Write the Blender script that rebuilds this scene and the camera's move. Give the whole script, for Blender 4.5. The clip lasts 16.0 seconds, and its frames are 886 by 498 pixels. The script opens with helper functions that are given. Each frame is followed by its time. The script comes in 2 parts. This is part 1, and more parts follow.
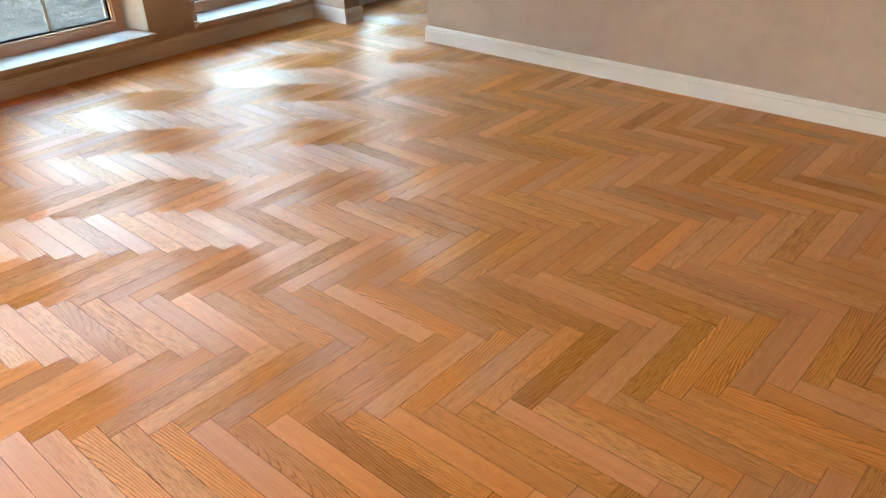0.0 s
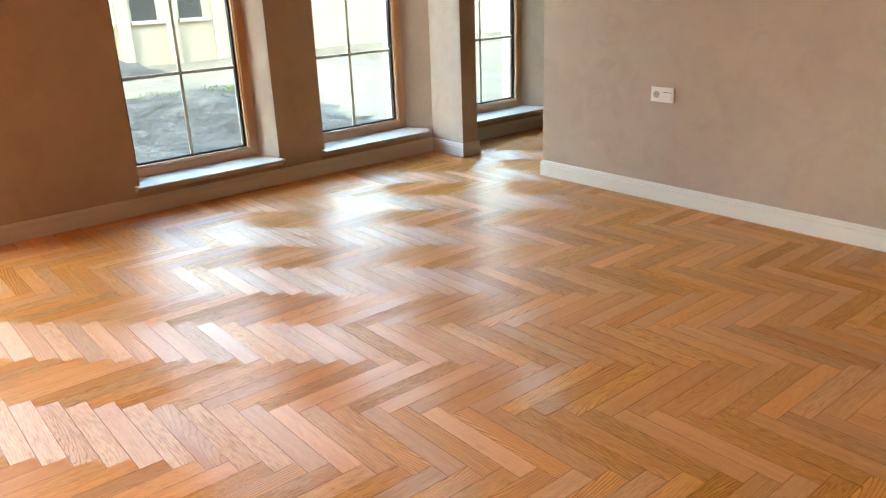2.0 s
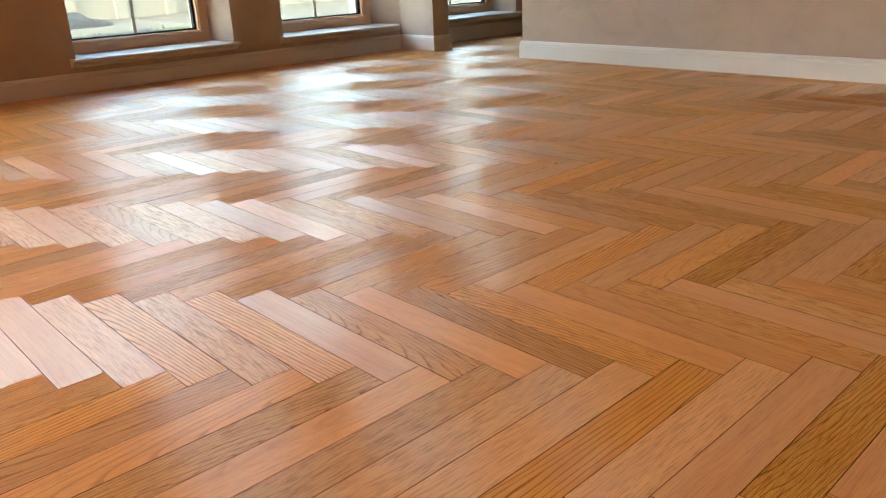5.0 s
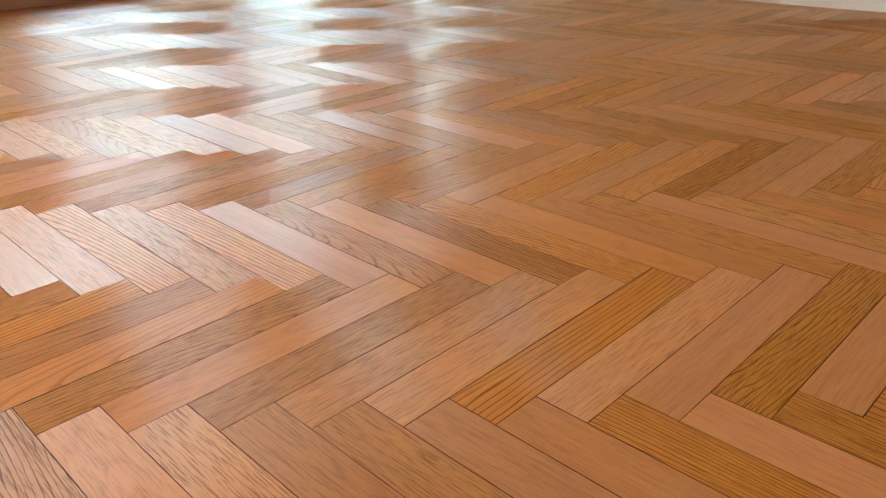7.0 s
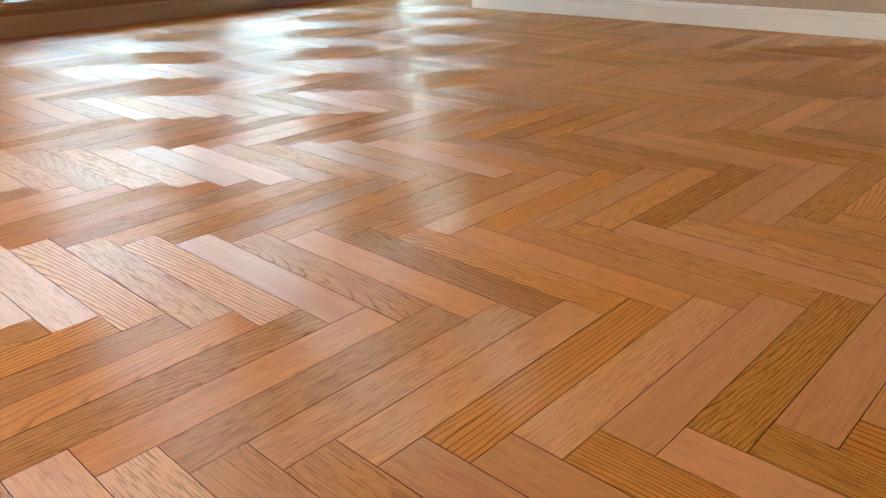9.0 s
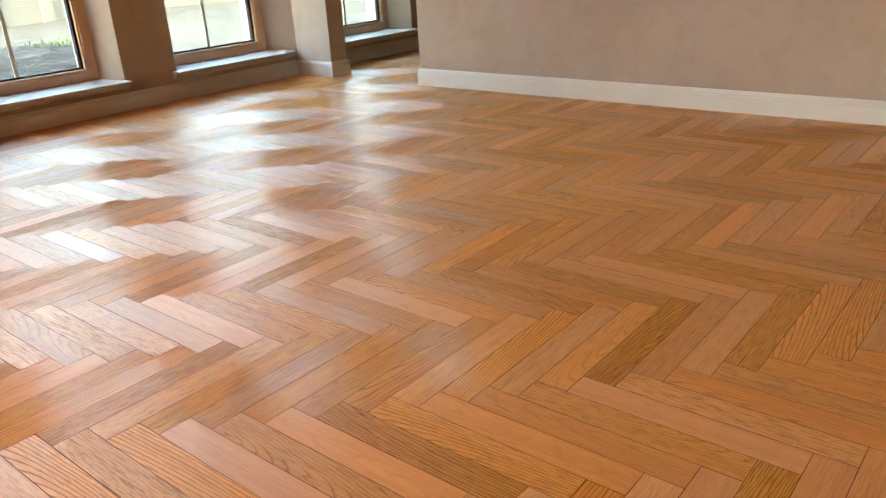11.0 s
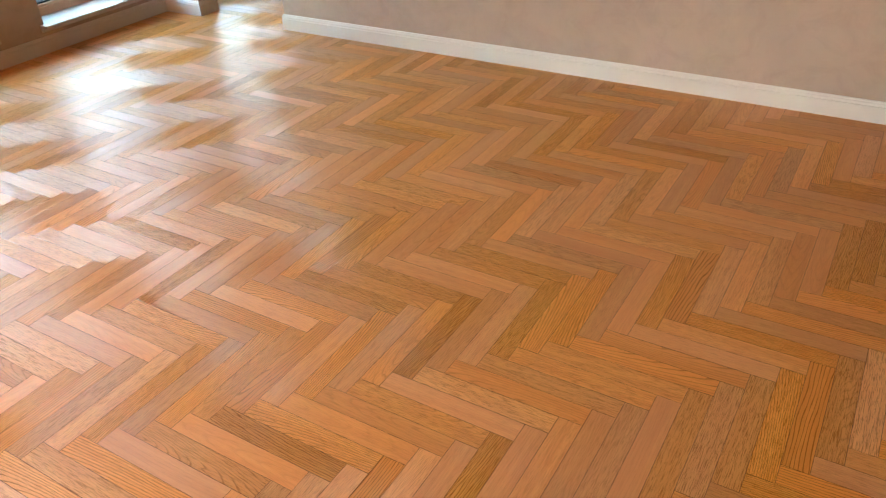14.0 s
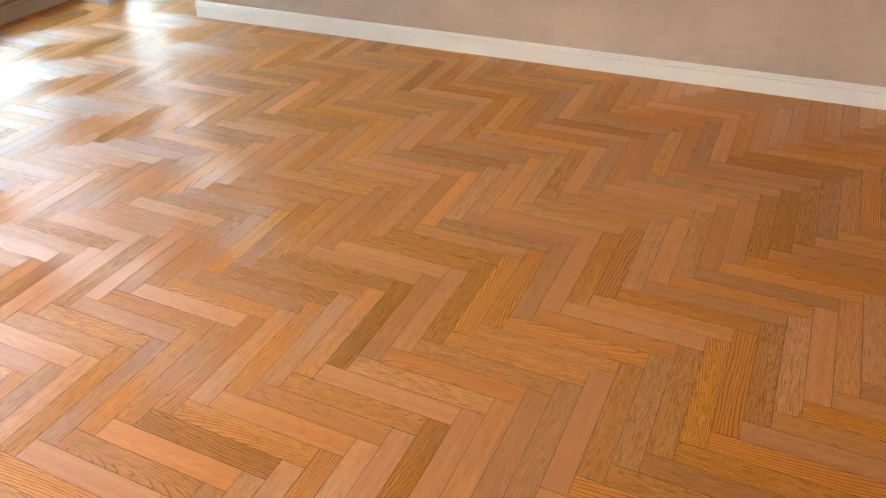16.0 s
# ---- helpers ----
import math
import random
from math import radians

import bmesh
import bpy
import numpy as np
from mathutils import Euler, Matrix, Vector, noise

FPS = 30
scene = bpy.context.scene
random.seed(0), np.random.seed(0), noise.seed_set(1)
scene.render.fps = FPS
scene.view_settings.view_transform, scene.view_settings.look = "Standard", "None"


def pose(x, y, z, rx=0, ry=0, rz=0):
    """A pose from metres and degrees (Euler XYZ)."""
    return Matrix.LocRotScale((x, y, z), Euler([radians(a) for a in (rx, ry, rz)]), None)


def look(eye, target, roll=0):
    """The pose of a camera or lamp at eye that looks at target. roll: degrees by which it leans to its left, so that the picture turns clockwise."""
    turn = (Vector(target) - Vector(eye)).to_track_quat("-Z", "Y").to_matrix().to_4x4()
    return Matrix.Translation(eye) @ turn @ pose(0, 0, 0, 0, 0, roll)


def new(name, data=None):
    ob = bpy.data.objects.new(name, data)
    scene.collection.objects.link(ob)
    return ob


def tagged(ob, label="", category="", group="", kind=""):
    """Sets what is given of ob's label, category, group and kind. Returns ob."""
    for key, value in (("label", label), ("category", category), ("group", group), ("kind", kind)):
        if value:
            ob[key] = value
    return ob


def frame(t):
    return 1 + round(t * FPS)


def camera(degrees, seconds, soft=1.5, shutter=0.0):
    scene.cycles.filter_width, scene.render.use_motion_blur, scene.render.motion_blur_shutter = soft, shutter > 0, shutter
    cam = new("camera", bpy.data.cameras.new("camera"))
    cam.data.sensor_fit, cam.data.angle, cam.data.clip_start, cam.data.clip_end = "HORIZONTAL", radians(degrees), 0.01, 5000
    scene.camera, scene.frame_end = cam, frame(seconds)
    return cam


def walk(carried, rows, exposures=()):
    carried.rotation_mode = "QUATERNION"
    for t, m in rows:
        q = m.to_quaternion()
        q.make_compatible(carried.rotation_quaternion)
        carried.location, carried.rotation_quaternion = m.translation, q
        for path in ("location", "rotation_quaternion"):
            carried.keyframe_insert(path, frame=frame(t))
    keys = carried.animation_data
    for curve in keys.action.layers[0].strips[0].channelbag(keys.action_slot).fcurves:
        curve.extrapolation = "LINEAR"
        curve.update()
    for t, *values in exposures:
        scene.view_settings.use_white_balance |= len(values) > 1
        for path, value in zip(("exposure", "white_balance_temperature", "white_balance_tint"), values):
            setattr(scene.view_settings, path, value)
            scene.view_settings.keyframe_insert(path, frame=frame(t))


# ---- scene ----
cam = camera(60.41, 16.0, soft=1.2)
PATH = [
    (0, (4.6912, -3.8153, 1.3970), (3.5355, -2.5333, 0.3865), -1.98),
    (0.5, (4.6917, -3.8172, 1.3811), (3.3485, -2.5941, 0.5446), -0.18),
    (1, (4.6875, -3.8087, 1.3727), (3.1971, -2.7032, 0.6265), -0.36),
    (1.5, (4.6870, -3.8080, 1.3717), (3.1919, -2.6819, 0.6671), -0.42),
    (2, (4.6526, -3.7865, 1.3242), (3.2026, -2.5875, 0.6462), -2.22),
    (2.5, (4.5253, -3.7835, 1.1659), (3.1414, -2.5360, 0.4389), -1.73),
    (3, (4.4426, -3.7679, 0.9929), (3.1125, -2.4867, 0.2251), 0.64),
    (3.2, (4.4149, -3.7492, 0.9171), (3.0973, -2.4568, 0.1468), 0.14),
    (5.3, (4.4435, -3.7865, 0.5697), (3.0669, -2.5153, -0.1297), -2.61),
    (5.5, (4.4445, -3.7854, 0.5599), (3.0775, -2.5208, -0.1695), -2.78),
    (6, (4.4347, -3.7887, 0.5344), (3.1133, -2.5212, -0.2702), -2.00),
    (6.5, (4.4334, -3.7808, 0.5300), (3.1444, -2.5078, -0.3173), -1.51),
    (7, (4.4251, -3.7810, 0.5321), (3.1571, -2.4963, -0.3292), -1.21),
    (7.5, (4.4273, -3.7721, 0.5486), (3.1564, -2.4839, -0.3030), -1.43),
    (8, (4.4243, -3.7708, 0.5586), (3.1539, -2.4731, -0.2792), -1.42),
    (8.2, (4.4259, -3.7723, 0.5311), (3.1571, -2.4677, -0.2984), -1.55),
    (10.3, (4.4327, -3.7420, 0.5900), (3.1923, -2.3685, -0.1682), -1.17),
    (10.5, (4.4264, -3.7447, 0.6069), (3.1926, -2.3582, -0.1382), -1.83),
    (11, (4.4254, -3.7596, 0.8534), (3.2359, -2.3364, 0.1054), -3.35),
    (11.5, (4.4852, -3.7826, 1.2608), (3.3204, -2.3765, 0.4446), -2.61),
    (12, (4.5678, -3.7892, 1.4937), (3.4011, -2.4335, 0.5989), -3.84),
    (12.5, (4.6617, -3.8517, 1.5654), (3.5124, -2.5054, 0.6345), -3.87),
    (13, (4.7351, -3.8854, 1.5935), (3.7085, -2.5151, 0.5599), -2.92),
    (13.5, (4.8048, -3.9119, 1.5895), (3.8680, -2.5048, 0.5206), -2.37),
    (14, (4.8399, -3.9153, 1.5871), (3.9483, -2.5028, 0.4872), -2.93),
    (14.5, (4.8367, -3.9164, 1.5821), (3.9985, -2.5092, 0.4345), -3.26),
    (15, (4.8425, -3.9076, 1.5729), (4.0588, -2.4921, 0.3972), -3.34),
    (15.5, (4.8497, -3.8987, 1.5665), (4.1163, -2.4572, 0.3900), -3.30),
    (16, (4.8356, -3.8933, 1.5683), (4.1102, -2.4157, 0.4324), -2.06),
]
walk(cam, [(t, look(eye, target, roll)) for t, eye, target, roll in PATH],
     [(0.0, 5.45, 6800, 16), (3.0, 5.38, 6850, 16), (5.5, 5.16, 7050, 18), (8.0, 5.16, 7050, 18),
      (10.5, 5.25, 7050, 18), (12.5, 5.45, 6900, 17), (14.0, 5.57, 6800, 17), (16.0, 5.7, 6800, 17)])

# ---- world, sun, exposure ----
world = bpy.data.worlds.new("sky")
scene.world = world
world.use_nodes = True
wn, wl = world.node_tree.nodes, world.node_tree.links
sky = wn.new("ShaderNodeTexSky")
sky.sky_type = "NISHITA"
sky.sun_disc = False
SUN_UP, SUN_WAY = 40.0, 168.0          # elevation, and compass way from +y towards +x
sky.sun_elevation, sky.sun_rotation = radians(SUN_UP), radians(SUN_WAY)
sky.air_density, sky.dust_density, sky.ozone_density = 1.8, 0.9, 0.3
haze = wn.new("ShaderNodeMix")
haze.data_type, haze.blend_type = "RGBA", "MULTIPLY"
haze.inputs[0].default_value, haze.inputs[7].default_value = 1.0, (0.93, 1.0, 1.02, 1)
wl.new(sky.outputs[0], haze.inputs[6])
wl.new(haze.outputs[2], wn["Background"].inputs[0])
wn["Background"].inputs[1].default_value = 0.115
lamp = bpy.data.lights.new("sun", "SUN")
lamp.energy, lamp.angle, lamp.color = 0.10, radians(12.0), (1.0, 0.94, 0.84)
sun = new("sun", lamp)
way = Vector((math.sin(radians(SUN_WAY)) * math.cos(radians(SUN_UP)), math.cos(radians(SUN_WAY)) * math.cos(radians(SUN_UP)), math.sin(radians(SUN_UP))))
sun.matrix_world = look(way * 60, (0, 0, 0))


# fill lamps as daylight: one in window_1, one in an added, unseen window
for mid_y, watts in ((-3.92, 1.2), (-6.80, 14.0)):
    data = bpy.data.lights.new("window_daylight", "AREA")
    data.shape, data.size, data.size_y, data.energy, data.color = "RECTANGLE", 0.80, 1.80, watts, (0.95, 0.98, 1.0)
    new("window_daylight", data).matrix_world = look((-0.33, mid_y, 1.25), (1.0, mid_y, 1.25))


# ---- materials ----
class Nodes:
    """A material's node tree, with short ways to add nodes."""

    def __init__(self, name):
        self.mat = bpy.data.materials.new(name)
        self.mat.use_nodes = True
        self.tree = self.mat.node_tree
        self.tree.nodes.clear()
        self.out = self.tree.nodes.new("ShaderNodeOutputMaterial")

    def add(self, kind, **inputs):
        node = self.tree.nodes.new("ShaderNode" + kind)
        for key, value in inputs.items():
            slot = node.inputs[int(key[1:])] if key[0] == "i" and key[1:].isdigit() else node.inputs[key.replace("_", " ")]
            if isinstance(value, bpy.types.NodeSocket):
                self.tree.links.new(value, slot)
            else:
                slot.default_value = value
        return node

    def math(self, op, a, b=0.0, c=0.0):
        node = self.add("Math", i0=a, i1=b, i2=c)
        node.operation = op
        return node.outputs[0]

    def ramp(self, fac, stops):
        node = self.add("ValToRGB", i0=fac)
        while len(node.color_ramp.elements) < len(stops):
            node.color_ramp.elements.new(0.5)
        for element, (at, colour) in zip(node.color_ramp.elements, stops):
            element.position, element.color = at, (*colour, 1)
        return node.outputs[0]

    def mix(self, fac, a, b, how="MIX"):
        node = self.tree.nodes.new("ShaderNodeMix")
        node.data_type, node.blend_type = "RGBA", how
        for slot, value in ((node.inputs[0], fac), (node.inputs[6], a), (node.inputs[7], b)):
            if isinstance(value, bpy.types.NodeSocket):
                self.tree.links.new(value, slot)
            else:
                slot.default_value = (*value, 1) if isinstance(value, tuple) else value
        return node.outputs[2]

    def noise(self, vector, scale, detail=3.0, rough=0.55, out=0):
        return self.add("TexNoise", Vector=vector, Scale=scale, Detail=detail, Roughness=rough).outputs[out]

    def vector(self, x, y, z=0.0):
        return self.add("CombineXYZ", i0=x, i1=y, i2=z).outputs[0]

    def bump(self, height, strength, distance):
        return self.add("Bump", Strength=strength, Distance=distance, Height=height).outputs[0]

    def surface(self, shader):
        self.tree.links.new(shader, self.out.inputs[0])
        return self.mat


def oak_floor():
    """Lacquered oak strips: rings cut along the log, pores, and a tone of its own for each strip."""
    n = Nodes("lacquered_oak")
    uv = n.add("UVMap")
    uv.uv_map = "grain"
    sep = n.add("SeparateXYZ", i0=uv.outputs[0])
    u, v = sep.outputs[0], sep.outputs[1]
    island = n.add("NewGeometry").outputs["Random Per Island"]
    own = n.add("ObjectInfo").outputs["Random"]
    r = n.math("FRACT", n.math("ADD", island, own))
    white = n.add("TexWhiteNoise")
    white.noise_dimensions = "1D"
    n.tree.links.new(n.math("MULTIPLY", r, 517.0), white.inputs["W"])
    rgb = n.add("SeparateColor", i0=white.outputs["Color"])
    r1, r2, r3 = rgb.outputs
    shift = n.math("MULTIPLY", r, 400.0)
    pos = n.vector(n.math("ADD", u, shift), v, n.math("MULTIPLY", r1, 60.0))
    slow = n.noise(n.add("VectorMath", i0=pos, i1=(2.2, 14.0, 1.0)).outputs[0], 1.0)
    slow_node = slow.node.inputs["Vector"].links[0].from_node
    slow_node.operation = "MULTIPLY"
    wob = n.math("MULTIPLY", n.math("SUBTRACT", slow, 0.5), 0.034)
    # distance from the pith of the log: arches where the strip runs over it, straight lines elsewhere
    across = n.math("ADD", n.math("ADD", v, n.math("MULTIPLY", n.math("SUBTRACT", r2, 0.5), 0.17)), wob)
    deep = n.math("ADD", n.math("MULTIPLY", n.math("SUBTRACT", u, n.math("SUBTRACT", r3, 0.5)), 0.11), n.math("MULTIPLY", wob, 0.8))
    dist = n.math("SQRT", n.math("ADD", n.math("MULTIPLY", across, across), n.math("MULTIPLY", deep, deep)))
    ring = n.math("FRACT", n.math("MULTIPLY", dist, n.math("ADD", 95.0, n.math("MULTIPLY", r1, 110.0))))
    early = n.add("MapRange", Value=ring, i1=0.10, i2=0.26, i3=1.0, i4=0.0).outputs[0]
    stretch = n.add("VectorMath", i0=pos, i1=(22.0, 570.0, 1.0))
    stretch.operation = "MULTIPLY"
    dash = n.add("VectorMath", i0=pos, i1=(16.0, 420.0, 1.0))
    dash.operation = "MULTIPLY"
    lines = n.add("MapRange", Value=n.noise(stretch.outputs[0], 1.0, 2.0, 0.65), i1=0.535, i2=0.575).outputs[0]
    pore = n.math("MULTIPLY", lines, n.math("ADD", 0.12, n.math("MULTIPLY", r1, 0.78)))
    broken = n.add("MapRange", Value=n.noise(dash.outputs[0], 1.0, 2.0, 0.6), i1=0.40, i2=0.52, i3=0.62, i4=1.0).outputs[0]
    mark = n.math("MULTIPLY", early, broken)
    streak = n.add("VectorMath", i0=pos, i1=(1.6, 40.0, 1.0))
    streak.operation = "MULTIPLY"
    band = n.noise(streak.outputs[0], 1.0, 4.0, 0.6)
    colour = n.ramp(band, [(0.2, OAK_DARK), (0.5, OAK_MID), (0.8, OAK_LIGHT)])
    figure = n.add("MapRange", Value=r2, i1=0.56, i2=0.86, i3=0.10, i4=0.76).outputs[0]
    colour = n.mix(n.math("MULTIPLY", mark, figure), colour, (0.15, 0.045, 0.008), "MIX")
    colour = n.mix(n.math("MULTIPLY", pore, 0.62), colour, (0.19, 0.058, 0.011), "MIX")
    tone = n.math("ADD", 0.84, n.math("MULTIPLY", r3, 0.32))
    hsv = n.add("HueSaturation", Hue=n.math("ADD", 0.496, n.math("MULTIPLY", r1, 0.007)), Saturation=n.math("ADD", 0.92, n.math("MULTIPLY", r2, 0.14)), Value=tone, Color=colour)
    height = n.math("SUBTRACT", n.math("MULTIPLY", n.math("MULTIPLY", mark, figure), -1.0), n.math("MULTIPLY", pore, 0.6))
    waves = n.noise(pos, 9.0, 2.0)
    relief = n.bump(n.math("ADD", height, n.math("MULTIPLY", waves, 0.10)), 0.7, 0.0006)
    tangent = n.add("Tangent")
    tangent.direction_type, tangent.uv_map = "UV_MAP", "grain"
    rough = n.math("ADD", FLOOR_ROUGH, n.math("MULTIPLY", n.math("ADD", pore, n.math("MULTIPLY", r1, 0.5)), 0.10))
    shine = n.math("SUBTRACT", 1.0, n.math("MINIMUM", n.math("ADD", n.math("MULTIPLY", pore, 0.8), n.math("MULTIPLY", mark, figure)), 0.92))
    bsdf = n.add("BsdfPrincipled", Base_Color=hsv.outputs[0], Roughness=rough, Anisotropic=1.0, Anisotropic_Rotation=0.25, IOR=1.5, Coat_Weight=n.math("MULTIPLY", shine, 0.42), Coat_Roughness=0.50, Coat_IOR=1.5, Specular_IOR_Level=n.math("MULTIPLY", FLOOR_GLOSS, shine), Normal=relief, Tangent=tangent.outputs[0])
    return n.surface(bsdf.outputs[0])


def plain(name, colour, rough, grain=0.03, size=60.0, relief=0.1, depth=0.0005, metal=0.0):
    """Paint, plastic or metal with a faint unevenness at two scales."""
    n = Nodes(name)
    at = n.add("TexCoord").outputs["Object"]
    fine, broad = n.noise(at, size, 4.0), n.noise(at, size * 0.06, 3.0)
    value = n.math("ADD", 1.0 - 1.5 * grain, n.math("MULTIPLY", n.math("ADD", fine, n.math("MULTIPLY", broad, 2.0)), grain))
    base = n.add("HueSaturation", Hue=0.5, Saturation=1.0, Value=value, Color=(*colour, 1))
    bsdf = n.add("BsdfPrincipled", Base_Color=base.outputs[0], Roughness=n.math("ADD", rough, n.math("MULTIPLY", broad, 0.08)), Metallic=metal, Normal=n.bump(fine, relief, depth))
    return n.surface(bsdf.outputs[0])


def plaster():
    """Trowelled lime plaster: soft clouds, streaks of the trowel and small scuffs."""
    n = Nodes("trowelled_plaster")
    at = n.add("TexCoord").outputs["Object"]
    cloud = n.noise(at, 2.2, 5.0, 0.62)
    bent = n.add("VectorMath", i0=at, i1=n.noise(at, 3.0, 2.0, 0.5, 1))
    patch = n.noise(bent.outputs[0], 4.0, 6.0, 0.7)
    fine = n.noise(at, 180.0, 3.0)
    colour = n.mix(cloud, PLASTER_DARK, PLASTER_LIGHT)
    colour = n.mix(n.ramp(patch, [(0.48, (0, 0, 0)), (0.80, (0.45, 0.45, 0.45))]), colour, PLASTER_PATCH)
    bsdf = n.add("BsdfPrincipled", Base_Color=colour, Roughness=n.math("ADD", 0.55, n.math("MULTIPLY", patch, 0.25)), Normal=n.bump(n.math("ADD", patch, n.math("MULTIPLY", fine, 0.2)), 0.10, 0.0015))
    return n.surface(bsdf.outputs[0])


def soil(name, low, high, size):
    n = Nodes(name)
    at = n.add("TexCoord").outputs["Object"]
    clods = n.noise(at, size, 8.0, 0.7)
    broad = n.noise(at, size * 0.08, 4.0)
    colour = n.mix(n.add("MapRange", Value=n.math("ADD", clods, n.math("MULTIPLY", broad, 0.4)), i1=0.56, i2=0.84).outputs[0], low, high)
    bsdf = n.add("BsdfPrincipled", Base_Color=colour, Roughness=0.95, Specular_IOR_Level=0.05, Normal=n.bump(clods, 1.0, 0.03))
    return n.surface(bsdf.outputs[0])


def glass():
    n = Nodes("window_glass")
    clear = n.add("BsdfTransparent", Color=(0.94, 0.97, 0.96, 1))
    gloss = n.add("BsdfGlossy", Roughness=0.02)
    facing = n.add("LayerWeight", Blend=0.5).outputs["Facing"]
    gleam = n.math("ADD", 0.04, n.math("MULTIPLY", n.math("POWER", facing, 5.0), 0.7))
    mixed = n.add("MixShader", i0=gleam, i1=clear.outputs[0], i2=gloss.outputs[0])
    return n.surface(mixed.outputs[0])


FLOOR_GLOSS = 0.50
OAK_DARK, OAK_MID, OAK_LIGHT, FLOOR_ROUGH = (0.66, 0.252, 0.052), (0.74, 0.305, 0.072), (0.81, 0.362, 0.098), 0.31
PLASTER_DARK, PLASTER_LIGHT, PLASTER_PATCH = (0.38, 0.295, 0.235), (0.51, 0.400, 0.322), (0.33, 0.250, 0.19)
M_OAK = oak_floor()
M_WALL = plaster()
M_WHITE = plain("white_satin_paint", (0.68, 0.65, 0.61), 0.35, 0.02)
M_SILL = plain("white_sill_paint", (0.56, 0.54, 0.51), 0.3, 0.03, 40.0)
M_FRAME = plain("pale_timber_lacquer", (0.62, 0.38, 0.22), 0.4, 0.03)
M_BAR = plain("beige_glazing_bar", (0.50, 0.40, 0.30), 0.4)
M_GASKET = plain("black_rubber", (0.006, 0.006, 0.007), 0.95)
M_SOCKET = plain("white_plastic", (0.80, 0.77, 0.72), 0.3, 0.01)
M_HOLE = plain("dark_gap_shade", (0.02, 0.02, 0.02), 0.8)
M_METAL = plain("nickel_contact", (0.55, 0.53, 0.5), 0.35, 0.02, metal=1.0)
# unseen ceiling and rear walls: colours picked to dim and warm bounced light
M_BOUNCE_TAN = plain("bounce_tan", (0.30, 0.20, 0.12), 0.8, 0.03, 20.0)
M_BOUNCE_BROWN = plain("dim_bounce_brown", (0.17, 0.070, 0.022), 0.85, 0.06, 12.0)
M_UNDER = plain("dark_glue_bed", (0.10, 0.055, 0.025), 0.9, 0.1, 30.0)
M_JOINT = plain("dark_plank_joint", (0.05, 0.020, 0.007), 0.9, 0.1, 40.0)
M_GLASS = glass()
M_RENDER = plain("cream_facade_render", (0.31, 0.262, 0.197), 0.9, 0.04, 25.0, 0.3, 0.004)
M_PLINTH = plain("pale_plinth_render", (0.42, 0.37, 0.30), 0.9, 0.05, 25.0, 0.3, 0.004)
M_SOIL = soil("dug_grey_soil", (0.016, 0.015, 0.013), (0.11, 0.10, 0.088), 20.0)
M_SAND = soil("pale_sand", (0.09, 0.075, 0.057), (0.16, 0.136, 0.10), 3.0)
M_GRASS = soil("young_grass_blades", (0.06, 0.11, 0.025), (0.13, 0.20, 0.05), 30.0)
M_DARKGLASS = plain("dark_house_pane", (0.06, 0.058, 0.055), 0.15, 0.02)


# ---- mesh helpers ----
def box(bm, x0, x1, y0, y1, z0, z1, bevel=0.0):
    made = bmesh.ops.create_cube(bm, size=1.0, matrix=Matrix.LocRotScale(((x0 + x1) / 2, (y0 + y1) / 2, (z0 + z1) / 2), None, (x1 - x0, y1 - y0, z1 - z0)))
    if bevel:
        edges = {e for v in made["verts"] for e in v.link_edges}
        bmesh.ops.bevel(bm, geom=list(edges), offset=bevel, segments=2, affect="EDGES", profile=0.6)
    return bm


def thing(name, label="", category="", group="", kind="", at=(0, 0, 0)):
    ob = tagged(new(name), label, category, group, kind)
    ob.location = at
    ob.empty_display_size = 0.1
    return ob


def mesh_object(name, bm, material, smooth=False):
    data = bpy.data.meshes.new(name)
    bmesh.ops.recalc_face_normals(bm, faces=bm.faces)
    bm.to_mesh(data)
    bm.free()
    data.materials.append(material)
    if smooth:
        for p in data.polygons:
            p.use_smooth = True
    return new(name, data)


def part(name, bm, material, parent, label="", smooth=False):
    ob = mesh_object(name, bm, material, smooth)
    ob.parent = parent
    if label:
        ob["label"] = label
    return ob


def structure(name, bm, material, label, category):
    return tagged(mesh_object(name, bm, material), label, category, kind="structure")


def sweep(bm, profile, start, end, out, mitre0=0.0, mitre1=0.0):
    """Extrude a closed profile of (out, up) from start to end; out is the way the profile's first axis points. mitre: slant of the ends."""
    start, end, out = Vector(start), Vector(end), Vector(out)
    run = (end - start).normalized()
    rings = []
    for base, slant in ((start, mitre0), (end, mitre1)):
        rings.append([bm.verts.new(base + out * a + Vector((0, 0, b)) + run * (slant * a)) for a, b in profile])
    k = len(profile)
    for i in range(k):
        bm.faces.new((rings[0][i], rings[0][(i + 1) % k], rings[1][(i + 1) % k], rings[1][i]))
    bm.faces.new(rings[0][::-1])
    bm.faces.new(rings[1])
    return bm


# ---- large structure ----
WALL_IN, FRAME_X, WALL_OUT, CEIL = -0.014, -0.172, -0.42, 2.75
EAST, SOUTH, NORTH = 8.4, -7.7, 3.2
# window openings: name, inner reveal y0 y1, frame y0 y1, sill y0 y1
OPENINGS = [
    # the next two are unseen, added to bring more light into the room
    ("added_window_6", -7.24, -6.26, -7.26, -6.34, -7.26, -6.24),
    ("added_window_5", -5.84, -4.86, -5.86, -4.94, -5.86, -4.84),
    ("window_1", -4.36, -3.38, -4.38, -3.46, -4.38, -3.36),
    ("window_2", -2.312, -1.352, -2.336, -1.424, -2.345, -1.345),
    ("window_3", -0.992, 0.014, -1.046, -0.134, -1.022, -0.050),
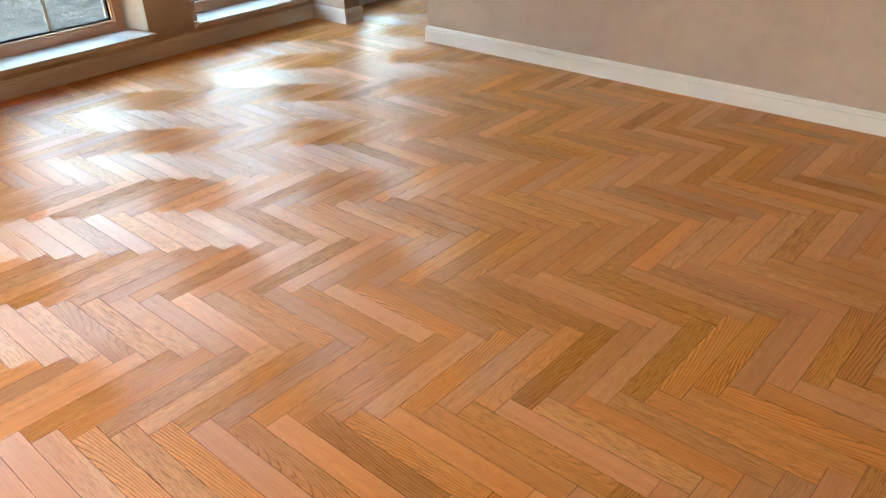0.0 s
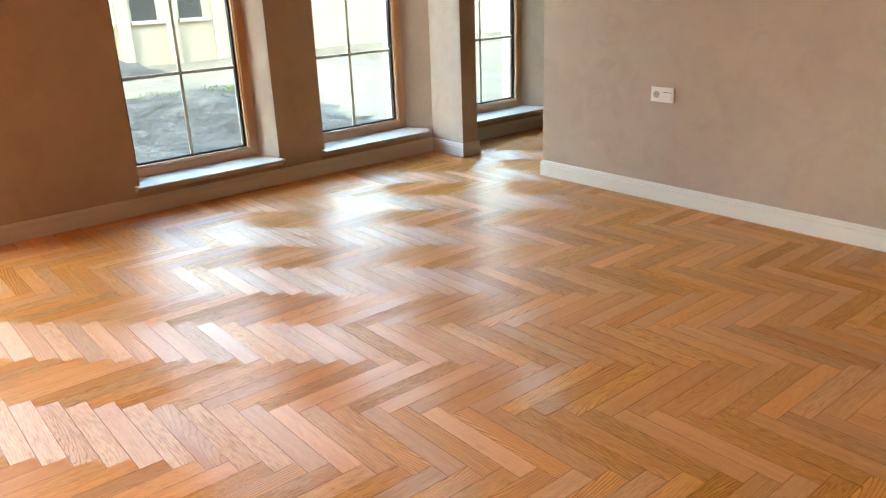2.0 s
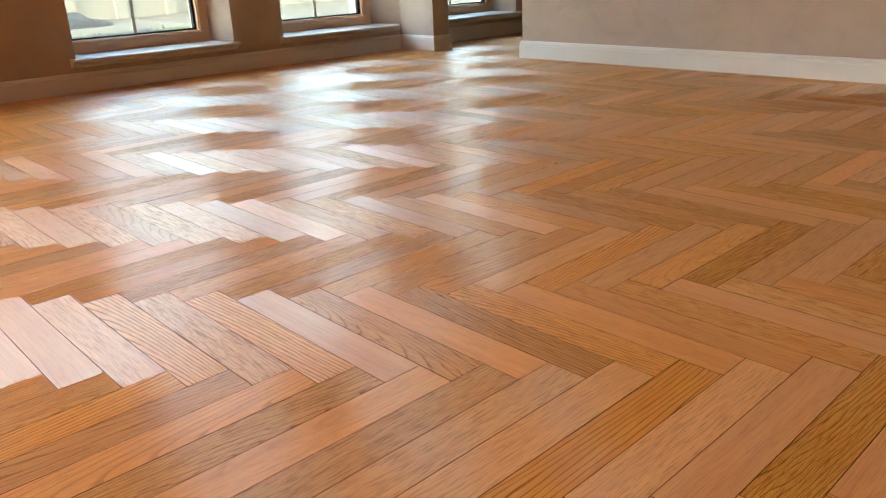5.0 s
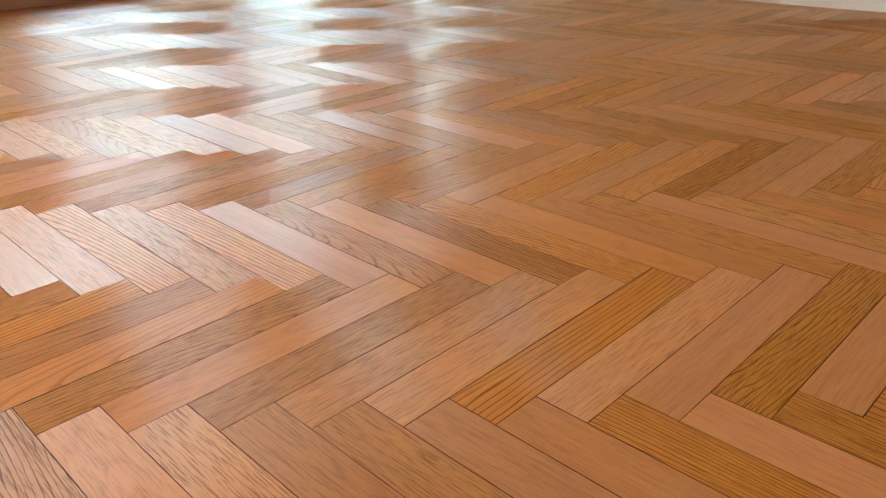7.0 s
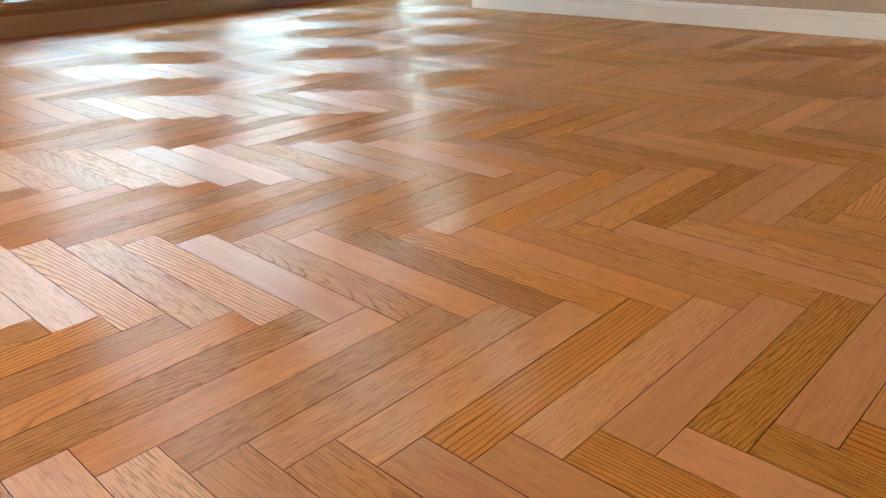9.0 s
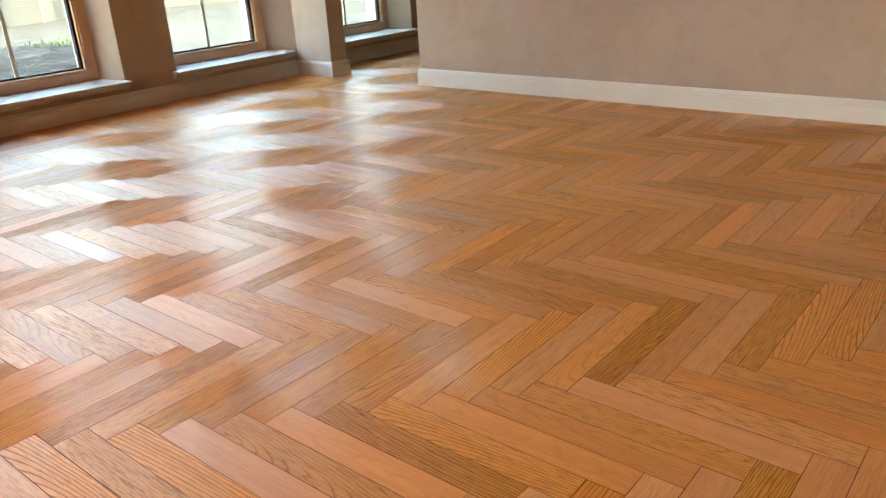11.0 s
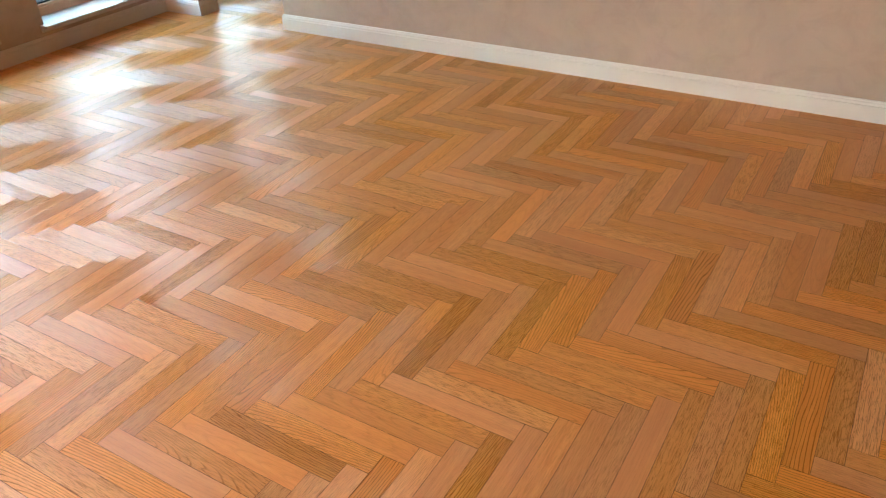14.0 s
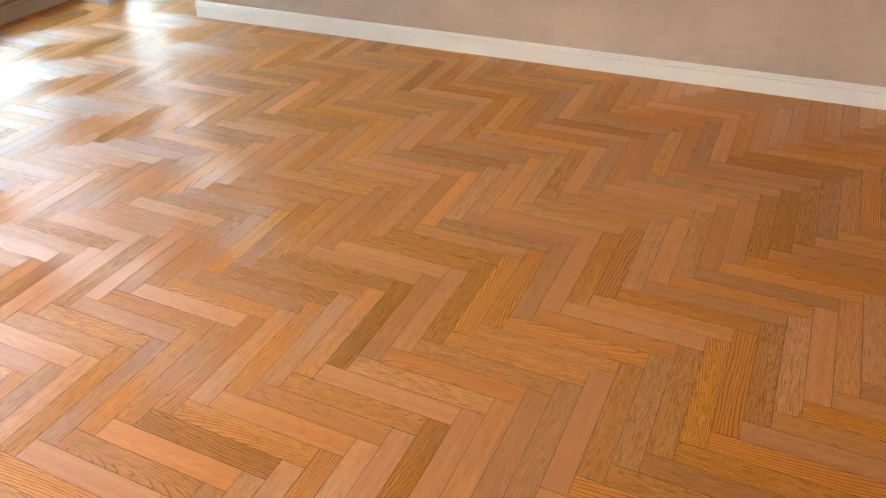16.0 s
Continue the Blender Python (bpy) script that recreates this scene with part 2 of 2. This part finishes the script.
    ("window_4", 0.280, 1.310, 0.262, 1.190, 0.250, 1.330),
]
SILL_Z, HEAD_Z, FOOT_Z, TOP_Z = 0.180, 2.30, 0.188, 2.26


def window_wall():
    bm = bmesh.new()
    def quad(*pts):
        bm.faces.new([bm.verts.new(p) for p in pts])
    for x, cols, z0, z1 in ((WALL_IN, [(o[1], o[2]) for o in OPENINGS], 0.14, HEAD_Z), (WALL_OUT, [(o[3], o[4]) for o in OPENINGS], FOOT_Z, TOP_Z)):
        at = SOUTH - 0.3
        for y0, y1 in cols + [(NORTH + 0.3, None)]:
            quad((x, at, -0.4), (x, y0, -0.4), (x, y0, CEIL + 0.3), (x, at, CEIL + 0.3))
            if y1 is not None:
                quad((x, y0, -0.4), (x, y1, -0.4), (x, y1, z0), (x, y0, z0))
                quad((x, y0, z1), (x, y1, z1), (x, y1, CEIL + 0.3), (x, y0, CEIL + 0.3))
                at = y1
    for name, a0, a1, b0, b1, *_ in OPENINGS:
        inner = [(WALL_IN, a0, 0.14), (WALL_IN, a1, 0.14), (WALL_IN, a1, HEAD_Z), (WALL_IN, a0, HEAD_Z)]
        mid = [(FRAME_X, b0, 0.14), (FRAME_X, b1, 0.14), (FRAME_X, b1, TOP_Z), (FRAME_X, b0, TOP_Z)]
        outer = [(WALL_OUT, b0, FOOT_Z), (WALL_OUT, b1, FOOT_Z), (WALL_OUT, b1, TOP_Z), (WALL_OUT, b0, TOP_Z)]
        for one, two in ((inner, mid), (mid, outer)):
            for i in range(4):
                quad(one[i], one[(i + 1) % 4], two[(i + 1) % 4], two[i])
    quad((WALL_IN, SOUTH - 0.3, CEIL + 0.3), (WALL_IN, NORTH + 0.3, CEIL + 0.3), (WALL_OUT, NORTH + 0.3, CEIL + 0.3), (WALL_OUT, SOUTH - 0.3, CEIL + 0.3))
    bmesh.ops.remove_doubles(bm, verts=bm.verts, dist=0.0005)
    return structure("wall_west", bm, M_WALL, "beige trowelled plaster wall with splayed window openings", "wall")


def wall_box(name, label, *size, material=None):
    bm = bmesh.new()
    box(bm, *size, bevel=0.004)
    return structure(name, bm, material or M_WALL, label, "wall")


window_wall()
PART_Y0, PART_Y1, PIER_X, DOOR_X = 0.014, 0.166, 0.346, 1.169
wall_box("wall_pier", "short beige plaster wall end beside the window", WALL_IN, PIER_X, PART_Y0, PART_Y1, -0.05, CEIL + 0.05)
wall_box("wall_north", "beige mottled plaster partition wall", DOOR_X, EAST, PART_Y0, PART_Y1, -0.05, CEIL + 0.05)
wall_box("wall_lintel", "beige plaster lintel over the wide opening", PIER_X, DOOR_X, PART_Y0, PART_Y1, 2.35, CEIL + 0.05)
# closing walls out of view, dark brown to hold back bounced light
wall_box("wall_east", "unseen wall in dark brown that dims and warms bounced light", EAST, EAST + 0.25, SOUTH, NORTH, -0.05, CEIL + 0.05, material=M_BOUNCE_BROWN)
wall_box("wall_south", "unseen wall in dark brown that dims and warms bounced light", WALL_IN, EAST + 0.25, SOUTH - 0.25, SOUTH, -0.05, CEIL + 0.05, material=M_BOUNCE_BROWN)
wall_box("wall_far_north", "beige plaster wall of the next room", WALL_IN, EAST + 0.25, NORTH, NORTH + 0.25, -0.05, CEIL + 0.05)
# thin post put in place of the near wall whose edge stands here
wall_box("wall_edge_post", "slim square-edged plaster post standing in for a near wall's edge", 3.99, 4.07, -3.851, -3.7707, -0.05, CEIL + 0.05)
# unseen masses added to block part of the sky over yard and facade
bm = bmesh.new()
box(bm, WALL_OUT, EAST + 0.25, SOUTH - 0.25, NORTH + 0.25, CEIL + 0.31, 10.5)
box(bm, WALL_OUT, EAST + 0.25, -18.0, SOUTH - 0.31, -0.4, 10.5)
box(bm, WALL_OUT, EAST + 0.25, NORTH + 0.31, 18.0, -0.4, 10.5)
structure("wall_sky_block", bm, M_RENDER, "unseen cream rendered block above and beside the room, cutting skylight on the yard", "wall")
bm = bmesh.new()
box(bm, WALL_OUT, EAST + 0.25, SOUTH - 0.25, NORTH + 0.25, CEIL, CEIL + 0.25)
structure("ceiling", bm, M_BOUNCE_TAN, "unseen plain ceiling in tan picked for its bounced light", "ceiling")

BOARD = [(0.0, 0.0), (0.014, 0.0), (0.014, 0.0775), (0.0080, 0.0785), (0.0080, 0.0825), (0.0135, 0.0840), (0.0135, 0.0890), (0.0115, 0.0935), (0.0080, 0.0965), (0.0080, 0.0995), (0.0060, 0.1040), (0.0030, 0.1060), (0.0, 0.1060)]


def baseboard(start, end, out, mitre0=0.0, mitre1=0.0):
    bm = sweep(bmesh.new(), BOARD, start, end, out, mitre0, mitre1)
    return structure("baseboard", bm, M_WHITE, "white painted baseboard with a moulded top edge", "baseboard")


W0 = WALL_IN
baseboard((W0, SOUTH, 0), (W0, PART_Y0, 0), (1, 0, 0), 0, -1)
baseboard((W0, PART_Y0, 0), (PIER_X, PART_Y0, 0), (0, -1, 0), 1, 1)
baseboard((PIER_X, PART_Y0, 0), (PIER_X, PART_Y1, 0), (1, 0, 0), -1, 1)
baseboard((PIER_X, PART_Y1, 0), (W0, PART_Y1, 0), (0, 1, 0), -1, -1)
baseboard((W0, PART_Y1, 0), (W0, NORTH, 0), (1, 0, 0), 1, -1)
baseboard((DOOR_X, PART_Y1, 0), (DOOR_X, PART_Y0, 0), (-1, 0, 0), -1, 1)
baseboard((DOOR_X, PART_Y0, 0), (EAST, PART_Y0, 0), (0, -1, 0), -1, -1)
baseboard((EAST, PART_Y1, 0), (DOOR_X, PART_Y1, 0), (0, 1, 0), 0, 1)
baseboard((W0, NORTH, 0), (EAST, NORTH, 0), (0, -1, 0), 1, -1)
baseboard((EAST, SOUTH, 0), (EAST, PART_Y0, 0), (-1, 0, 0), 0, -1)

# ---- windows ----
SILL = [(0.0, 0.0), (0.0, -0.046), (0.018, -0.046), (0.022, -0.038), (0.034, -0.030), (0.042, -0.026), (0.042, -0.018), (0.066, -0.016), (0.071, -0.010), (0.071, -0.003), (0.068, 0.0)]


def window(name, a0, a1, b0, b1, s0, s1):
    """A fixed casement with glazing bars between its panes, and a moulded sill."""
    win = thing(name, "pale timber window with slim glazing bars and a white moulded sill", "window", "windows in the outer wall", "structure", (FRAME_X, (b0 + b1) / 2, FOOT_Z))
    inv = Matrix.Translation(win.location).inverted()
    def own(piece):
        piece.data.transform(inv)
        return piece
    face, back = 0.074, 0.055
    # frame: two stiles and two rails, mitred as one ring with a rebate step towards the pane
    bm = bmesh.new()
    steps = [(0.0, 0.0), (0.0, face - 0.018), (-0.006, face - 0.012), (-0.006, face - 0.004), (-0.016, face), (-back - 0.02, face), (-back - 0.02, 0.0)]
    rings = []
    for sy, sz in ((1, 1), (-1, 1), (-1, -1), (1, -1)):
        y, z = (b0 if sy > 0 else b1), (FOOT_Z if sz > 0 else TOP_Z)
        rings.append([bm.verts.new((FRAME_X + dx, y + sy * inset, z + sz * inset)) for dx, inset in steps])
    for i in range(4):
        one, two = rings[i], rings[(i + 1) % 4]
        for k in range(len(steps)):
            bm.faces.new((one[k], one[(k + 1) % len(steps)], two[(k + 1) % len(steps)], two[k]))
    own(part("window_frame", bm, M_FRAME, win))
    g0, g1, h0, h1 = b0 + face, b1 - face, FOOT_Z + face, TOP_Z - face
    gx = FRAME_X - 0.040
    # black gasket round the glass
    bm = bmesh.new()
    for y0, y1, z0, z1 in ((g0, g0 + 0.012, h0, h1), (g1 - 0.012, g1, h0, h1), (g0 + 0.012, g1 - 0.012, h0, h0 + 0.009), (g0 + 0.012, g1 - 0.012, h1 - 0.009, h1)):
        box(bm, gx - 0.018, gx + 0.018, y0, y1, z0, z1)
    own(part("gasket", bm, M_GASKET, win, "black rubber gasket"))
    for dx in (0.012, -0.012):
        bm = bmesh.new()
        box(bm, gx + dx - 0.002, gx + dx + 0.002, g0 + 0.002, g1 - 0.002, h0 + 0.002, h1 - 0.002)
        pane = own(part("pane", bm, M_GLASS, win))
        pane.visible_shadow = False
    mid = (g0 + g1) / 2
    bm = bmesh.new()
    box(bm, gx - 0.0045, gx + 0.0045, mid - 0.010, mid + 0.010, h0, h1, 0.0015)
    own(part("glazing_bar", bm, M_BAR, win, "slim upright beige glazing bar"))
    z = 0.795
    while z < h1 - 0.2:
        for y0, y1 in ((g0, mid - 0.010), (mid + 0.010, g1)):
            bm = bmesh.new()
            box(bm, gx - 0.0045, gx + 0.0045, y0, y1, z - 0.010, z + 0.010, 0.0015)
            own(part("glazing_bar", bm, M_BAR, win, "slim level beige glazing bar"))
        z += 0.535
    # sill: the board in the reveal and its moulded nose before the wall
    bm = bmesh.new()
    nose = [(W0 + a, SILL_Z + b) for a, b in SILL]
    inner = [bm.verts.new((x, y, z)) for x, y, z in ((W0, a0, SILL_Z), (W0, a1, SILL_Z), (FRAME_X, b1, SILL_Z + 0.009), (FRAME_X, b0, SILL_Z + 0.009))]
    lower = [bm.verts.new((v.co.x, v.co.y, SILL_Z - 0.042)) for v in inner]
    bm.faces.new(inner)
    bm.faces.new(lower[::-1])
    for i in range(4):
        bm.faces.new((inner[i], lower[i], lower[(i + 1) % 4], inner[(i + 1) % 4]))
    sweep(bm, SILL, (W0, s0, SILL_Z), (W0, s1, SILL_Z), (1, 0, 0))
    own(part("window_sill", bm, M_SILL, win, "white painted sill with a moulded nose"))
    return win


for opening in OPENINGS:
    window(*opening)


# ---- wall socket ----
def wall_socket(x, z):
    """A double frame with an earthed socket insert and a blank insert."""
    ob = thing("wall_socket", "white double wall socket with one round outlet on the plaster wall", "socket", at=(x, PART_Y0, z))
    bm = bmesh.new()
    box(bm, -0.076, 0.076, -0.009, 0.0, -0.0425, 0.0425, 0.003)
    part("frame", bm, M_SOCKET, ob)
    for cx, name in ((-0.036, "socket_insert"), (0.036, "blank_insert")):
        bm = bmesh.new()
        box(bm, cx - 0.029, cx + 0.029, -0.0125, -0.0085, -0.029, 0.029, 0.0015)
        ins = part(name, bm, M_SOCKET, ob)
        if name == "socket_insert":
            # flat disc on the insert; its grey stands for shade in the outlet
            bm = bmesh.new()
            m = Matrix.Translation((cx, -0.0128, 0)) @ Matrix.Rotation(radians(90), 4, "X")
            bmesh.ops.create_cone(bm, segments=32, radius1=0.0205, radius2=0.0205, depth=0.001, cap_ends=True, matrix=m)
            part("outlet_shade", bm, plain("grey_outlet_shade", (0.42, 0.40, 0.37), 0.5), ins, "flat grey disc for the shade inside the outlet")
            # pin holes are near-black discs, their inner shade put into the colour
            for dx in (-0.0095, 0.0095):
                bm = bmesh.new()
                m = Matrix.Translation((cx + dx, -0.0136, 0)) @ Matrix.Rotation(radians(90), 4, "X")
                bmesh.ops.create_cone(bm, segments=12, radius1=0.0028, radius2=0.0028, depth=0.001, cap_ends=True, matrix=m)
                part("pin_hole", bm, M_HOLE, ins)
            for dz in (-0.0175, 0.0175):
                bm = bmesh.new()
                box(bm, cx - 0.003, cx + 0.003, -0.0145, -0.0130, dz - 0.003, dz + 0.003)
                part("earth_contact", bm, M_METAL, ins)
        else:
            bm = bmesh.new()
            box(bm, cx - 0.027, cx + 0.027, -0.0135, -0.0122, 0.014, 0.0165)
            part("seam", bm, M_HOLE, ins, "thin dark seam")
    return ob


wall_socket(2.092, 0.630)

# ---- outside ----
def ground():
    bm = bmesh.new()
    k = 48
    xs = [WALL_OUT - 0.02 - 14.0 * (i / k) ** 1.5 for i in range(k + 1)] + [-40.0, -150.0, -900.0]
    ys = [-900.0, -150.0, -40.0] + [-14.0 + 0.6 * i for i in range(61)] + [60.0, 150.0, 900.0]
    grid = [[bm.verts.new((x, y, -0.15 + (0.05 * noise.noise(Vector((x * 0.9, y * 0.9, 0))) + 0.02 * noise.noise(Vector((x * 4, y * 4, 3))) if -14 < x < -1 else 0.0))) for y in ys] for x in xs]
    for a, b in zip(grid, grid[1:]):
        for i in range(len(ys) - 1):
            bm.faces.new((a[i], b[i], b[i + 1], a[i + 1]))
    ob = structure("ground", bm, M_SAND, "pale sandy yard ground", "ground")
    return ob


ground()
bm = bmesh.new()
box(bm, WALL_OUT, 900.0, -900.0, 900.0, -0.9, -0.5)
structure("ground_under_house", bm, M_SAND, "ground under the house", "ground")


def soil_bed():
    """Dug-over soil before the windows, with an uneven edge, clods and a low heap."""
    bm = bmesh.new()
    nx, ny = 90, 90
    rows = []
    for i in range(nx + 1):
        row = []
        for j in range(ny + 1):
            a, b = i / nx, j / ny
            far = -6.65
            x = -0.55 + (far + 0.55 + 0.25 * noise.noise(Vector((b * 9, 0.3, 0)))) * a
            y = -7.0 + 8.45 * b + 0.2 * noise.noise(Vector((a * 7, 1.7, 0))) * (b > 0.9)
            edge = min(a, 1 - a, b, 1 - b)
            z = -0.17 + min(1.0, edge * 10) * (0.07 + 0.05 * noise.noise(Vector((x * 2.4, y * 2.4, 5))) + 0.035 * noise.noise(Vector((x * 8, y * 8, 9))) + 0.02 * noise.noise(Vector((x * 22, y * 22, 2))))
            row.append(bm.verts.new((x, y, z)))
        rows.append(row)
    for a, b in zip(rows, rows[1:]):
        for j in range(ny):
            bm.faces.new((a[j], b[j], b[j + 1], a[j + 1]))
    return tagged(mesh_object("soil_bed", bm, M_SOIL, True), "grey dug-over soil with clods on the yard", "soil", kind="stuff")


def soil_heap():
    bm = bmesh.new()
    k = 40
    rows = []
    for i in range(k + 1):
        row = []
        for j in range(k + 1):
            a, b = i / k * 2 - 1, j / k * 2 - 1
            h = max(0.0, 1 - (a * a + b * b)) ** 1.2
            p = Vector((-9.2 + 0.8 * a, 0.1 + 1.5 * b, 0))
            row.append(bm.verts.new((p.x, p.y, -0.2 + 0.34 * h + 0.12 * h * noise.noise(p * 5))))
        rows.append(row)
    for a, b in zip(rows, rows[1:]):
        for j in range(k):
            bm.faces.new((a[j], b[j], b[j + 1], a[j + 1]))
    return tagged(mesh_object("soil_heap", bm, M_SOIL, True), "low heap of grey soil in the yard", "soil heap")


def grass_tuft(x, y, size, count):
    bm = bmesh.new()
    rng = random.Random(int(x * 100))
    for _ in range(count):
        px, py = x + rng.gauss(0, size), y + rng.gauss(0, size * 1.6)
        h, lean, turn = rng.uniform(0.015, 0.045), rng.uniform(-0.04, 0.04), rng.uniform(0, 6.28)
        w = Vector((math.cos(turn), math.sin(turn), 0)) * 0.005
        base = Vector((px, py, -0.12))
        tip = base + Vector((lean, rng.uniform(-0.04, 0.04), h))
        mid = base.lerp(tip, 0.55) + Vector((0, 0, 0.012))
        a, b, c, d, e = (bm.verts.new(p) for p in (base - w, base + w, mid + w * 0.8, mid - w * 0.8, tip))
        bm.faces.new((a, b, c, d))
        bm.faces.new((d, c, e))
    return tagged(mesh_object("grass_tuft", bm, M_GRASS), "sparse young green grass on the soil", "grass", kind="stuff")


soil_bed()
soil_heap()
grass_tuft(-5.9, 1.15, 0.26, 260)
grass_tuft(-6.1, -0.1, 0.2, 90)

HOUSE_X = -10.6


def neighbour_house():
    """The cream house over the yard: rendered front with a pilasters and tall windows between them."""
    house = thing("neighbour_house", "cream rendered neighbouring house across the yard", "house", at=(HOUSE_X, 2.0, -0.15))
    inv = Matrix.Translation(house.location).inverted()
    wins = [(mid - 0.32, mid + 0.32) for mid in (-2.01, -1.08, -0.15, 0.78, 1.71, 2.64)]
    z0, z1 = 0.63, 2.2
    bm = bmesh.new()
    at = -12.0
    for y0, y1 in wins + [(16.0, None)]:
        box(bm, HOUSE_X - 0.4, HOUSE_X, at, y0, -0.2, 3.3)
        if y1 is not None:
            box(bm, HOUSE_X - 0.4, HOUSE_X, y0, y1, -0.2, z0)
            box(bm, HOUSE_X - 0.4, HOUSE_X, y0, y1, z1, 3.3)
            at = y1
    def own(ob):
        ob.data.transform(inv)
        return ob
    own(part("wall", bm, M_RENDER, house))
    for y in (-1.545, -0.615, 0.315, 1.245, 2.175, 3.15):
        bm = bmesh.new()
        box(bm, HOUSE_X, HOUSE_X + 0.07, y - 0.11, y + 0.11, -0.2, 3.2, 0.01)
        own(part("pilaster", bm, M_RENDER, house))
    for y0, y1 in wins:
        bm = bmesh.new()
        for b in ((y0, y0 + 0.07, z0, z1), (y1 - 0.07, y1, z0, z1), (y0 + 0.07, y1 - 0.07, z0, z0 + 0.07), (y0 + 0.07, y1 - 0.07, z1 - 0.07, z1)):
            box(bm, HOUSE_X - 0.2, HOUSE_X - 0.12, *b)
        win = own(part("window", bm, M_PLINTH, house))
        bm = bmesh.new()
        box(bm, HOUSE_X - 0.18, HOUSE_X - 0.16, y0 + 0.06, y1 - 0.06, z0 + 0.06, z1 - 0.06)
        own(part("pane", bm, M_DARKGLASS, win, "dark reflecting pane"))
        bm = bmesh.new()
        box(bm, HOUSE_X - 0.12, HOUSE_X + 0.05, y0 + 0.003, y1 - 0.003, z0 + 0.003, z0 + 0.06, 0.008)
        own(part("sill", bm, M_PLINTH, win, "pale projecting sill"))
    bm = bmesh.new()
    box(bm, HOUSE_X - 8.0, HOUSE_X + 0.18, -12.2, 16.2, 3.3, 3.42, 0.02)
    own(part("roof", bm, plain("grey_roof_sheet", (0.35, 0.34, 0.33), 0.6, 0.05, 8.0), house, "flat grey roof with a thin coping"))
    return house


neighbour_house()


# ---- herringbone floor ----
WIDE, LONG, LAT_X, LAT_Y, LAT_A = 0.0710, 0.4489, 2.9059, -3.4538, -0.00542
GAP = 0.0003


def strip(bm, uvs, x0, x1, y0, y1, along_x, shift=(0.0, 0.0)):
    """One oak strip with eased edges and its top at 0; u runs along the grain, in metres."""
    e, low = 0.00025, -0.0006
    top = [(x0 + e, y0 + e), (x1 - e, y0 + e), (x1 - e, y1 - e), (x0 + e, y1 - e)]
    rim = [(x0, y0), (x1, y0), (x1, y1), (x0, y1)]
    a = [bm.verts.new((x, y, 0.0)) for x, y in top]
    b = [bm.verts.new((x, y, low)) for x, y in rim]
    c = [bm.verts.new((x, y, -0.008)) for x, y in rim]
    faces = [bm.faces.new(a)]
    for i in range(4):
        j = (i + 1) % 4
        faces.append(bm.faces.new((b[i], b[j], a[j], a[i])))
        faces.append(bm.faces.new((c[i], c[j], b[j], b[i])))
        faces[-1].material_index = faces[-2].material_index = 1
    cx, cy = (x0 + x1) / 2, (y0 + y1) / 2
    for f in faces:
        for loop in f.loops:
            dx, dy = loop.vert.co.x - cx, loop.vert.co.y - cy
            loop[uvs].uv = (dx, dy) if along_x else (dy, -dx)


bm = bmesh.new()
box(bm, WALL_IN - 0.02, EAST + 0.1, SOUTH - 0.1, NORTH + 0.1, -0.06, -0.005)
floor = structure("floor", bm, M_UNDER, "oak herringbone floor of lacquered honey-coloured strips", "floor")

# one strip's mesh, shared by the strips of the middle of the room
bm = bmesh.new()
strip(bm, bm.loops.layers.uv.new("grain"), -LONG / 2 + GAP, LONG / 2 - GAP, -WIDE / 2 + GAP, WIDE / 2 - GAP, True)
strip_mesh = bpy.data.meshes.new("plank")
bm.to_mesh(strip_mesh)
bm.free()
strip_mesh.materials.append(M_OAK)
strip_mesh.materials.append(M_JOINT)

rest = bmesh.new()
rest_uv = rest.loops.layers.uv.new("grain")
rng = random.Random(11)
turn = Matrix.Rotation(LAT_A, 4, "Z")
LO_X, HI_X, LO_Y, HI_Y = WALL_IN - LAT_X, EAST + 0.02 - LAT_X, SOUTH - 0.02 - LAT_Y, NORTH + 0.02 - LAT_Y
for i in range(-110, 150):
    for j in range(-14, 15):
        bx, by = i * WIDE + j * LONG, i * WIDE - j * LONG
        for along_x in (True, False):
            x0, y0 = (bx, by) if along_x else (bx + LONG, by + WIDE - LONG)
            x1, y1 = (x0 + LONG, y0 + WIDE) if along_x else (x0 + WIDE, y0 + LONG)
            if x1 < LO_X + 0.01 or x0 > HI_X - 0.01 or y1 < LO_Y + 0.01 or y0 > HI_Y - 0.01:
                continue
            wx, wy = (x0 + x1) / 2 + LAT_X, (y0 + y1) / 2 + LAT_Y
            if 2.25 < wx < 5.25 and -3.72 < wy < -0.72:
                plank = new("plank", strip_mesh)
                place = Matrix.Translation((LAT_X, LAT_Y, 0)) @ turn @ Matrix.Translation(((x0 + x1) / 2, (y0 + y1) / 2, rng.uniform(-0.00025, 0.0)))
                tilt = pose(0, 0, 0, rng.gauss(0, 0.10), rng.gauss(0, 0.02), (0 if along_x else 90) + (180 if rng.random() < 0.5 else 0))
                plank.matrix_world = place @ tilt
                plank.parent = floor
            else:
                strip(rest, rest_uv, max(x0, LO_X) + GAP, min(x1, HI_X) - GAP, max(y0, LO_Y) + GAP, min(y1, HI_Y) - GAP, along_x)
rest.transform(Matrix.Translation((LAT_X, LAT_Y, 0)) @ turn)
data = bpy.data.meshes.new("planks_beyond")
rest.to_mesh(data)
rest.free()
data.materials.append(M_OAK)
data.materials.append(M_JOINT)
beyond = new("planks_beyond", data)
beyond.parent = floor
beyond["kind"] = "stuff"
